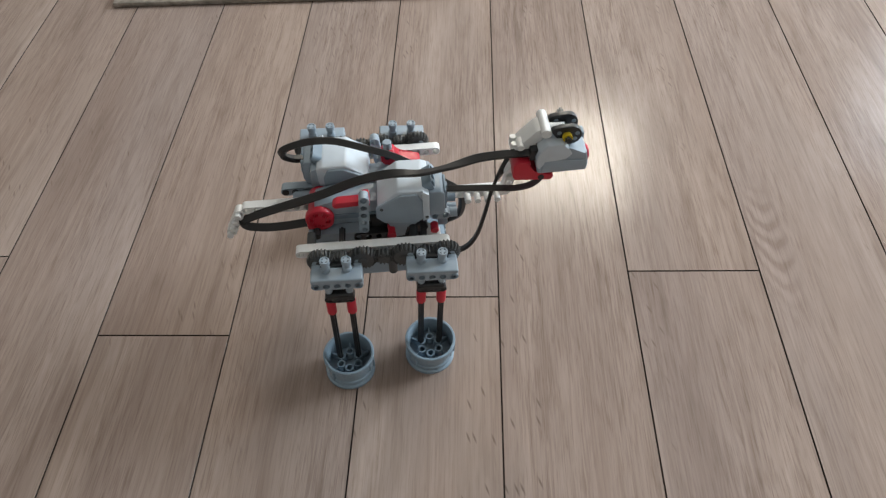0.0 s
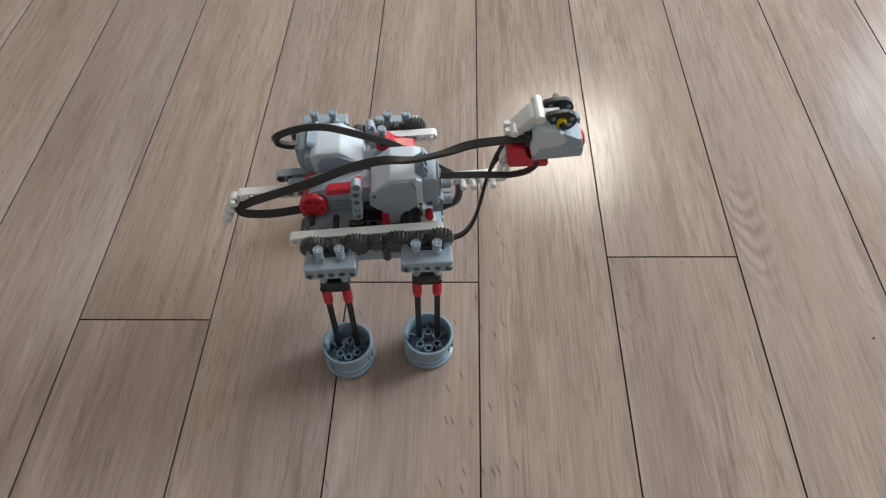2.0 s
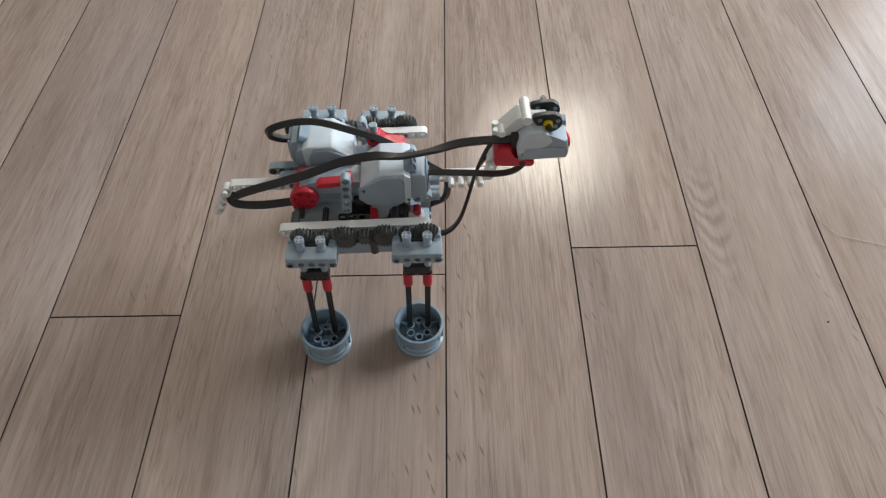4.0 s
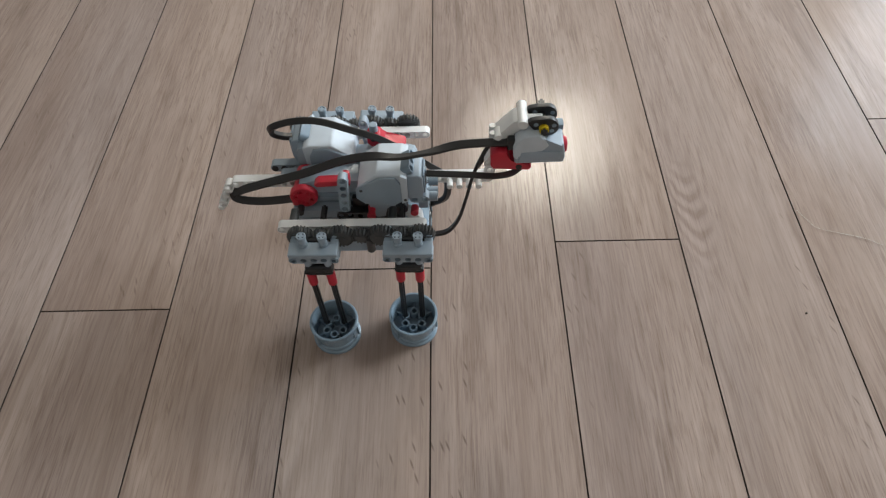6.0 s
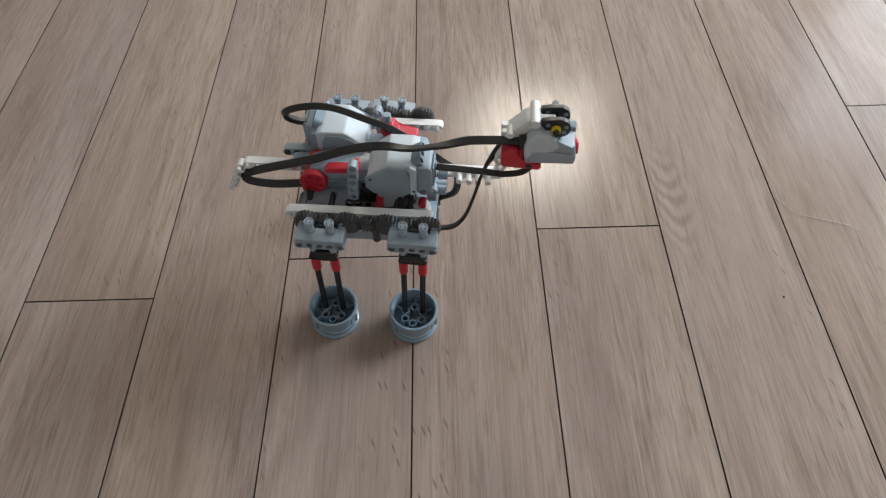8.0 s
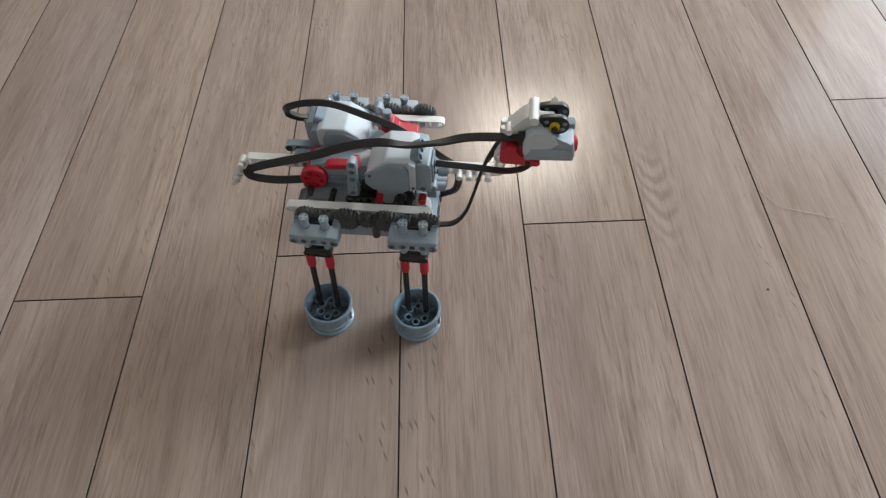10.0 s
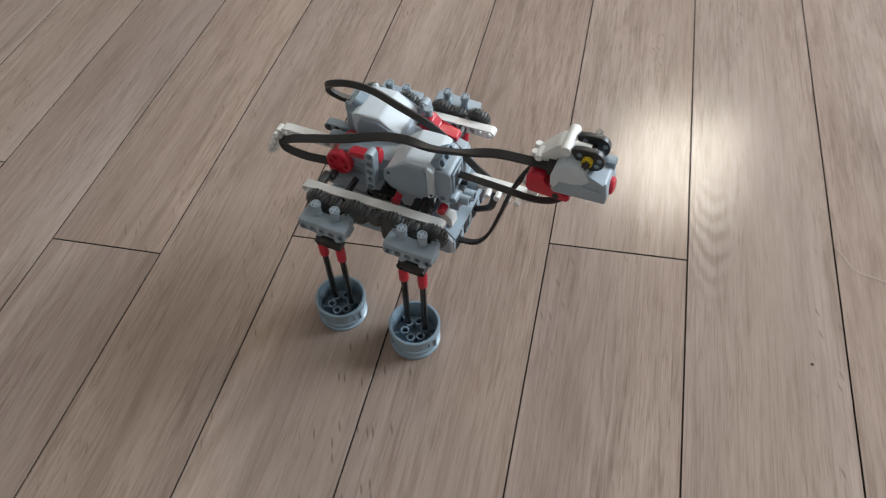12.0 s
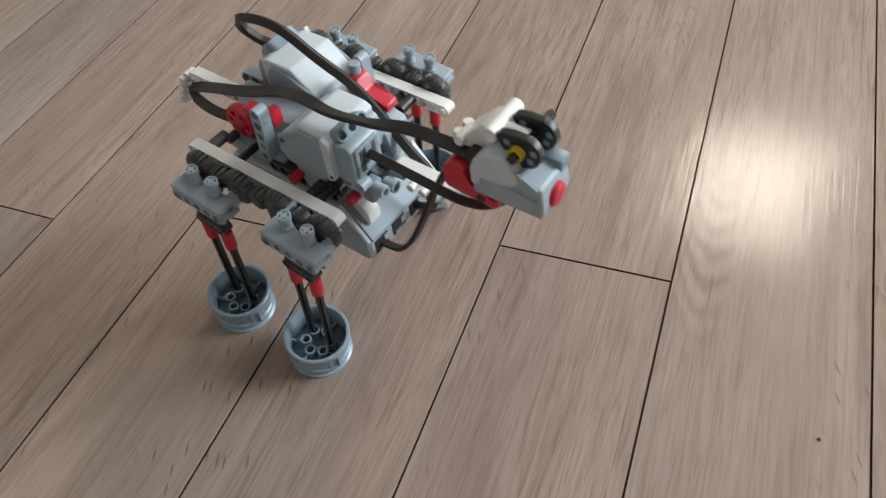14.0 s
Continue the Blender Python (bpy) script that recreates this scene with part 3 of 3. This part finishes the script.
# cables
part("cable", ribbon([(126, -18, 185), (110, -17, 184), (85, -16, 181), (62, -21, 178.5), (40, -25, 178.5), (18, -23, 178), (-8, -18, 168), (-40, -18, 155), (-75, -16, 142), (-98, -14, 132), (-105, -14, 127), (-99, -16, 123), (-78, -20, 125), (-50, -20, 128)], 6.8, 2.8, [(0, -0.3, 1)] * 2 + [(0, -0.5, 0.9), (0, 0.5, 0.9), (0, 0.1, 1)] + [(0, -0.6, 0.8)] * 9), CABLE, robot, "flat black cable")
part("cable", ribbon([(57, -23, 158), (72, -23, 157), (95, -22, 154), (115, -20, 150), (130, -16, 150), (139, -8, 155), (137, 2, 163), (125, 4, 169), (112, -4, 168), (104, -10, 158), (97, -14, 143), (91, -20, 122), (84, -25, 102), (74, -26, 88), (59, -26, 84)], 5.0, 2.6, [(0, -0.4, 0.9)] * 5 + [(0.3, 0.1, 1)] * 4 + [(1, 0, 0.3)] * 4 + [(0.6, 0, 1)] * 2), CABLE, robot, "flat black cable")
part("cable", ribbon([(-53, 20, 160), (-61, 18, 163), (-67, 14, 171), (-62, 10, 181), (-44, 9, 187), (-24, 9, 186), (0, 9, 176), (21, 12, 163), (42, 11, 148), (60, 9, 134), (74, 10, 118), (73, 9, 94), (59, 9, 84)], 5.6, 4.4), CABLE, robot, "flat black cable")


# legs: a carrier beam on the cranks, two uprights, a wheel rim as the foot; origin at the carrier's middle
CARRIER_Z = 135.0


def rim_mesh():
    return turned([(19.6, 0), (21.6, 0.6), (21.6, 3.2), (20.0, 4.4), (20.0, 7.0), (20.7, 7.8), (20.7, 9.2), (19.6, 10.2), (19.8, 20.0), (21.8, 21.6), (21.8, 25.4), (21.2, 26), (19.8, 26), (19.2, 25.2), (18.6, 14), (18.0, 4), (17.5, 1)], 48, closed=True)


def leg(s):
    """A leg on the side s (-1 or 1), its parts about the carrier's middle."""
    root = part("leg", liftarm(5, m=Matrix.Translation((-16, s * 15.5, -12))), LGREY, robot, "jointed leg ending in a blue-grey wheel rim")
    part("carrier_beam", liftarm(5, m=Matrix.Translation((-16, s * 8.6, -15))), LGREY, root)
    part("carrier_plate", box(-19.6, 19.6, s * 12.9 - 6.6, s * 12.9 + 6.6, -8.6, -4.6, 1.4, 3), LGREY, root)
    for x0, x1 in ((-19.2, -12.6), (12.6, 19.2)):
        part("carrier_arm", box(x0, x1, s * 3.4 - 4.2, s * 3.4 + 4.2, -12.5, -4.8, 1.4, 3), LGREY, root)
    for x in (-16, 16):
        part("end_hole", turned([(2.0, -0.5), (3.0, -0.5), (3.0, 0.5), (2.0, 0.5)], 14, "y", (x, s * 19.4, -12), closed=True), MGREY, root)
    top = 7.2
    for x in (-16, 16):
        part("crank_pin", rod(2.6, -4, 5, 12, axis="y", at=(x, s * -1, -4)), LGREY, root)
    for x in (-8, 8):
        part("bush", turned([(3.6, -6.8), (3.6, -1.8), (2.9, -1.0), (2.9, top - 5.0), (3.7, top - 4.2), (3.9, top - 0.5), (3.6, top), (2.9, top), (2.7, top - 0.9), (0.5, top - 0.9)], 20, at=(x, s * 9, 0)), LGREY, root)
        part("bush_cross", cross_axle(top - 1.2, top - 0.2, at=(x, s * 9, 0)), LGREY, root)
        # black dots colour in the shade of the four slots on the closed top
        for a in (45, 135, 225, 315):
            part("bush_slot_shade", rod(0.85, top - 1.0, top - 0.6, 8, at=(x + 1.8 * math.cos(radians(a)), s * 9 + 1.8 * math.sin(radians(a)), 0), rim=0.1), BLACK, root)
        part("upper_pin", rod(2.9, -30, -11, 12, at=(x, s * 12, 0)), LGREY, root)
        part("sleeve", turned([(3.0, -54), (3.9, -53), (3.9, -38), (3.3, -37)], 16, at=(x, s * 12.4, 0)), RED, root, "red sleeve")
        part("upright", cross_axle(-121, -52, at=(x, s * 12.4, 0)), BLACK, root, "black cross axle")
    part("joint_block", liftarm(3, m=Matrix.Translation((-8, s * 12.4, -33))), BLACK, root)
    part("pivot_block", box(-5.4, 5.4, min(s * 1.5, s * 6), max(s * 1.5, s * 6), -11, -3.4, 1.0), BLACK, root)
    part("joint_core", box(-11, 11, s * 12.4 - 3.6, s * 12.4 + 3.6, -36, -27, 2.4, 3), BLACK, root)
    z0 = -CARRIER_Z
    foot = part("wheel_rim", rim_mesh(), RIMGREY, root, "blue-grey wheel rim used as a foot", m=mm(0, s * 16, z0))
    # floor disc in a darker grey than the rim walls
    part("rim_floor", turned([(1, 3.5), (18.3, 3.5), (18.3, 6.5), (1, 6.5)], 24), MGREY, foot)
    for k in range(6):
        a = k * math.pi / 3 + math.pi / 6
        c, d = 8.4 * math.cos(a), 8.4 * math.sin(a)
        part("socket", turned([(2.4, 5), (3.7, 5), (3.7, 15.5), (2.5, 15.5)], 14, at=(c, d, 0), closed=True), RIMGREY, foot)
        own = box(11, 18.6, -0.8, 0.8, 5, 13, 0.2, 1)
        bmesh.ops.rotate(own, matrix=Matrix.Rotation(a, 3, "Z"), verts=own.verts)
        part("spoke", own, RIMGREY, foot)
    for k in range(3):
        # no pockets are cut: darker raised strips paint their shade on the rim
        for d, mat, nm in ((0.0, MGREY, "rim_pocket_shade"), (0.17, RIMGREY, "rim_rib")):
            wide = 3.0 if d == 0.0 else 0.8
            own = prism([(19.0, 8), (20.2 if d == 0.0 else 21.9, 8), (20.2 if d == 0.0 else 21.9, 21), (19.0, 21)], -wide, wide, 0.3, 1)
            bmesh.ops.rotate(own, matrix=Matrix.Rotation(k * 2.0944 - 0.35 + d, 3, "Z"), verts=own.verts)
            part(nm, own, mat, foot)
    return root


LEGS = []
for s in (-1, 1):
    for front in (0, 1):
        LEGS.append((leg(s), s, front))


# ---- rug at the far edge, small things on the floor ----
bm = box(-0.66, 0.30, 0.0, 1.1, 0.0, 0.007, 0.0025, 3)
bmesh.ops.transform(bm, matrix=Matrix.Translation((0, 0.4835, 0)) @ Matrix.Rotation(radians(0.9), 4, "Z"), verts=bm.verts)
rug = tagged(finish(bm, "rug", RUG, smooth=60), "thin grey woven rug lying on the floor", "rug")
HAIR_PTS = [(252, 34, 1.2), (259, 21, 1.0), (265, 10, 1.5), (285, 3, 1.0), (308, -5, 1.2), (322, -14, 1.0)]
bm = ribbon(HAIR_PTS, 0.32, 0.28)
bmesh.ops.scale(bm, vec=(0.001,) * 3, verts=bm.verts)
tagged(finish(bm, "hair", HAIR), "single pale hair lying on the floor", "hair")
bm = turned([(0.4, 0), (1.1, 0.2), (0.9, 0.7), (0.3, 0.9)], 9, at=(223, -91, 0))
bmesh.ops.scale(bm, vec=(0.001,) * 3, verts=bm.verts)
tagged(finish(bm, "crumb", SPECK), "tiny dark crumb on the floor", "crumb")


# ---- floor planks ----
def plank_mesh(length):
    bm = bmesh.new()
    g, c, z1, z0 = 0.00070, 0.00012, 0.0, -0.0021
    x0, x1, y0, y1 = g, W_PLANK - g, g, length - g
    low = [bm.verts.new(p) for p in ((x0, y0, z0), (x1, y0, z0), (x1, y1, z0), (x0, y1, z0))]
    mid = [bm.verts.new(p) for p in ((x0, y0, z1 - c), (x1, y0, z1 - c), (x1, y1, z1 - c), (x0, y1, z1 - c))]
    top = [bm.verts.new(p) for p in ((x0 + c, y0 + c, z1), (x1 - c, y0 + c, z1), (x1 - c, y1 - c, z1), (x0 + c, y1 - c, z1))]
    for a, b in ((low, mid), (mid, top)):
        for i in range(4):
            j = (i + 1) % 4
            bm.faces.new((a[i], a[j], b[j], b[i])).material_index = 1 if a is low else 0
    bm.faces.new(top)
    bmesh.ops.recalc_face_normals(bm, faces=bm.faces)
    me = bpy.data.meshes.new("plank")
    bm.to_mesh(me)
    bm.free()
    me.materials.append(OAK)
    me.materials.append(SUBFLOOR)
    return me


whole = plank_mesh(L_PLANK)
rnd = random.Random(11)
for i in range(-21, 21):
    j0 = JOINTS.get(i)
    if j0 is None:
        j0 = 0.70 + 0.09 * rnd.random()
    y = j0
    while y > ROOM_Y0:
        y -= L_PLANK
    while y < ROOM_Y1:
        a, b = max(y, ROOM_Y0), min(y + L_PLANK, ROOM_Y1)
        me = whole if b - a > L_PLANK - 1e-4 else plank_mesh(max(b - a, 0.02))
        p = new("plank", me)
        p.parent = floor
        tilt = rnd.uniform(-0.0016, 0.0016)
        p.location = (i * W_PLANK, a, max(0.0, tilt) * W_PLANK * 0.5 - 0.00012)
        p.rotation_euler = (0.0, tilt, 0.0)
        y += L_PLANK


# ---- what moves ----
STEP = 1.9        # seconds for one whole step, left and right
CRANK = 8.0
REST_REAR, REST_FRONT = 166.0, 25.0
FAR_FOOT_FRONT, FAR_FOOT_REAR = 18.0, -50.0
FAR_CARRIER_FRONT, FAR_CARRIER_REAR = 27.5, -45.0
# where each near foot stands under the robot, less the crank's swing: seconds, x, y in millimetres
NEAR_REAR = [
    (0, -32.9, -82.8), (0.5, -33.0, -81.8), (1, -41.5, -80.4), (1.5, -32.0, -78.2), (2, -31.1, -84.8),
    (2.5, -30.5, -82.5), (3, -42.6, -81.2), (5.5, -34.1, -78.2), (6, -29.6, -76.5), (6.5, -36.1, -80.7),
    (7, -41.9, -73.3), (7.5, -32.2, -79.4), (8, -32.7, -74.6), (10.5, -40.1, -77.7), (11, -34.8, -82.7),
    (11.5, -27.9, -84.4), (12, -35.5, -77.2), (12.5, -40.3, -77.0), (13, -40.0, -81.1), (13.5, -30.1, -77.5),
    (14, -41.0, -79.3),
]
NEAR_FRONT = [
    (0, 37.9, -74.3), (0.5, 39.8, -79.1), (1, 44.1, -78.0), (1.5, 40.7, -77.8), (2, 38.4, -80.4),
    (2.5, 40.3, -83.7), (3, 46.7, -78.3), (5.5, 39.8, -76.6), (6, 40.9, -68.9), (6.5, 36.7, -78.4),
    (7, 45.0, -83.5), (7.5, 37.4, -76.7), (8, 40.3, -74.3), (10.5, 43.7, -76.8), (11, 45.8, -73.1),
    (11.5, 39.8, -73.2), (12, 37.7, -80.2), (12.5, 44.4, -81.8), (13, 40.3, -78.0), (13.5, 38.4, -71.7),
    (14, 31.4, -77.5),
]
# how far each near carrier sits off the crank's swing: seconds, millimetres
CARRIER_REAR = [
    (0, -0.4), (0.5, -0.4), (1, -6.1), (1.5, -0.8), (2, 0.1), (2.5, -0.0), (3, -8.2),
    (5.5, -0.8), (6, -0.7), (6.5, -0.3), (7, -4.8), (7.5, -0.5), (8, -0.1), (10.5, -5.0),
    (11, -4.8), (11.5, -1.3), (12, -0.9), (12.5, -11.7), (13, -3.6), (13.5, 2.5), (14, 0.2),
]
CARRIER_FRONT = [
    (0, -0.5), (0.5, -0.4), (1, 1.0), (1.5, 4.3), (2, 0.5), (2.5, -0.3), (3, 5.2),
    (5.5, 1.9), (6, 1.0), (6.5, -0.2), (7, 4.1), (7.5, -0.7), (8, 1.0), (10.5, 2.3),
    (11, 8.1), (11.5, -0.2), (12, -1.4), (12.5, -0.4), (13, 8.4), (13.5, 3.4), (14, 2.0),
]
BODY = [
    (0, -0.2336, -0.0213, -0.0019, -0.5, 1.0, 6.0),
    (0.5, -0.2269, -0.0302, 0.0004, -0.6, 0.8, 1.8),
    (1, -0.2241, -0.0252, 0.0005, -0.4, 0.3, -3.1),
    (1.5, -0.2193, -0.0240, -0.0002, -0.3, 1.4, 1.0),
    (2, -0.2150, -0.0258, 0.0016, -0.2, -0.8, 4.5),
    (2.5, -0.2103, -0.0265, 0.0009, -0.6, 1.2, 0.8),
    (3, -0.2083, -0.0302, 0.0010, -0.8, -2.0, -1.3),
    (3.4, -0.2020, -0.0250, -0.0007, -0.3, 0.7, 1.4),
    (3.9, -0.1971, -0.0243, -0.0008, -0.0, 0.1, 2.3),
    (4.4, -0.1918, -0.0276, -0.0002, -0.2, 0.6, -1.2),
    (4.9, -0.1878, -0.0264, -0.0008, -0.2, 0.4, -2.5),
    (5.5, -0.1806, -0.0194, -0.0028, 0.1, 2.1, 2.3),
    (6, -0.1798, -0.0281, -0.0008, 0.6, -1.0, -1.1),
    (6.5, -0.1678, -0.0285, -0.0007, -0.2, 1.4, -4.9),
    (7, -0.1704, -0.0295, -0.0014, -0.3, -0.0, -0.3),
    (7.5, -0.1625, -0.0258, -0.0003, -0.1, 0.3, 0.1),
    (8, -0.1574, -0.0306, -0.0011, 0.4, 0.6, -5.4),
    (8.4, -0.1543, -0.0306, -0.0003, -0.3, 1.0, -5.8),
    (8.9, -0.1542, -0.0290, -0.0009, -0.5, 0.2, -3.1),
    (9.4, -0.1470, -0.0272, -0.0007, 0.3, 0.5, -1.9),
    (9.9, -0.1422, -0.0322, -0.0002, 0.6, 0.1, -6.0),
    (10.5, -0.1431, -0.0289, -0.0006, -0.1, -1.0, -9.9),
    (11, -0.1358, -0.0298, -0.0006, -0.4, 2.2, -5.0),
    (11.5, -0.1363, -0.0294, 0.0000, 1.2, -2.0, -2.7),
    (12, -0.1216, -0.0374, 0.0011, 0.1, 2.6, -10.3),
    (12.5, -0.1254, -0.0362, 0.0010, -1.1, -1.4, -8.0),
    (13, -0.1076, -0.0339, 0.0010, -0.3, 2.7, -5.9),
    (13.5, -0.1098, -0.0394, 0.0025, 1.3, -1.7, -8.7),
    (14, -0.0998, -0.0398, 0.0003, 0.2, 3.2, -14.1),
]


def body_at(t):
    rows = BODY
    for a, b in zip(rows, rows[1:]):
        if a[0] <= t <= b[0]:
            f = (t - a[0]) / (b[0] - a[0])
            return pose(*[p + (q - p) * f for p, q in zip(a[1:], b[1:])])
    return pose(*rows[-1][1:])


def turns(t, s):
    """Turns of the cranks on the side s: each side makes one turn in half a step and then rests."""
    u = (t - 0.85 - (STEP / 2 if s > 0 else 0)) / STEP
    return math.floor(u) + min((u - math.floor(u)) * 2, 1)


def swing(front, t, s):
    rest = radians(REST_FRONT if front else REST_REAR)
    a = rest - 2 * math.pi * turns(t, s)
    return CRANK * (math.cos(a) - math.cos(rest)), CRANK * (math.sin(a) - math.sin(rest))


def foot_at(front, t, s):
    dx, dz = swing(front, t, s)
    table = NEAR_FRONT if front else NEAR_REAR
    if s > 0:
        return (FAR_FOOT_FRONT if front else FAR_FOOT_REAR) + dx, 83.0, max(0.0, dz)
    for a, b in zip(table, table[1:]):
        if a[0] <= t <= b[0]:
            f = (t - a[0]) / (b[0] - a[0])
            return a[1] + (b[1] - a[1]) * f + dx, a[2] + (b[2] - a[2]) * f, max(0.0, dz)


def carrier_off(front, t):
    table = CARRIER_FRONT if front else CARRIER_REAR
    for a, b in zip(table, table[1:]):
        if a[0] <= t <= b[0]:
            return a[1] + (b[1] - a[1]) * (t - a[0]) / (b[0] - a[0])
    return 0.0


def motions():
    walk(robot, [(r[0], pose(*r[1:])) for r in BODY])
    steps = [k * 0.1 for k in range(141)]
    for ob, s, front in LEGS:
        rows = []
        for t in steps:
            fx, fy, lift = foot_at(front, t, s)
            m = body_at(t)
            p = m @ Vector((fx / 1000, fy / 1000, 0))
            p.z = lift / 1000
            p = m.inverted() @ p * 1000
            if s < 0:
                rx = (45.0 if front else -27.6) + carrier_off(front, t)
            else:
                rx = FAR_CARRIER_FRONT if front else FAR_CARRIER_REAR
            rx += swing(front, t, s)[0]
            ry = s * 64.5
            ty, tx = math.atan2(rx - p.x, CARRIER_Z), math.atan2(p.y - ry - s * 16, CARRIER_Z)
            rows.append((t, mm(rx, ry, p.z + CARRIER_Z - 16 * s * math.sin(tx), math.degrees(tx), math.degrees(ty), 0)))
        walk(ob, rows)
    for g, x, y, big, s in GEARS:
        rate = 360 * (1 if big else -20 / 12)
        walk(g, [(t, mm(x, y, 131, 0, rate * turns(t, s) + (0 if big else 15), 0)) for t in steps])


motions()
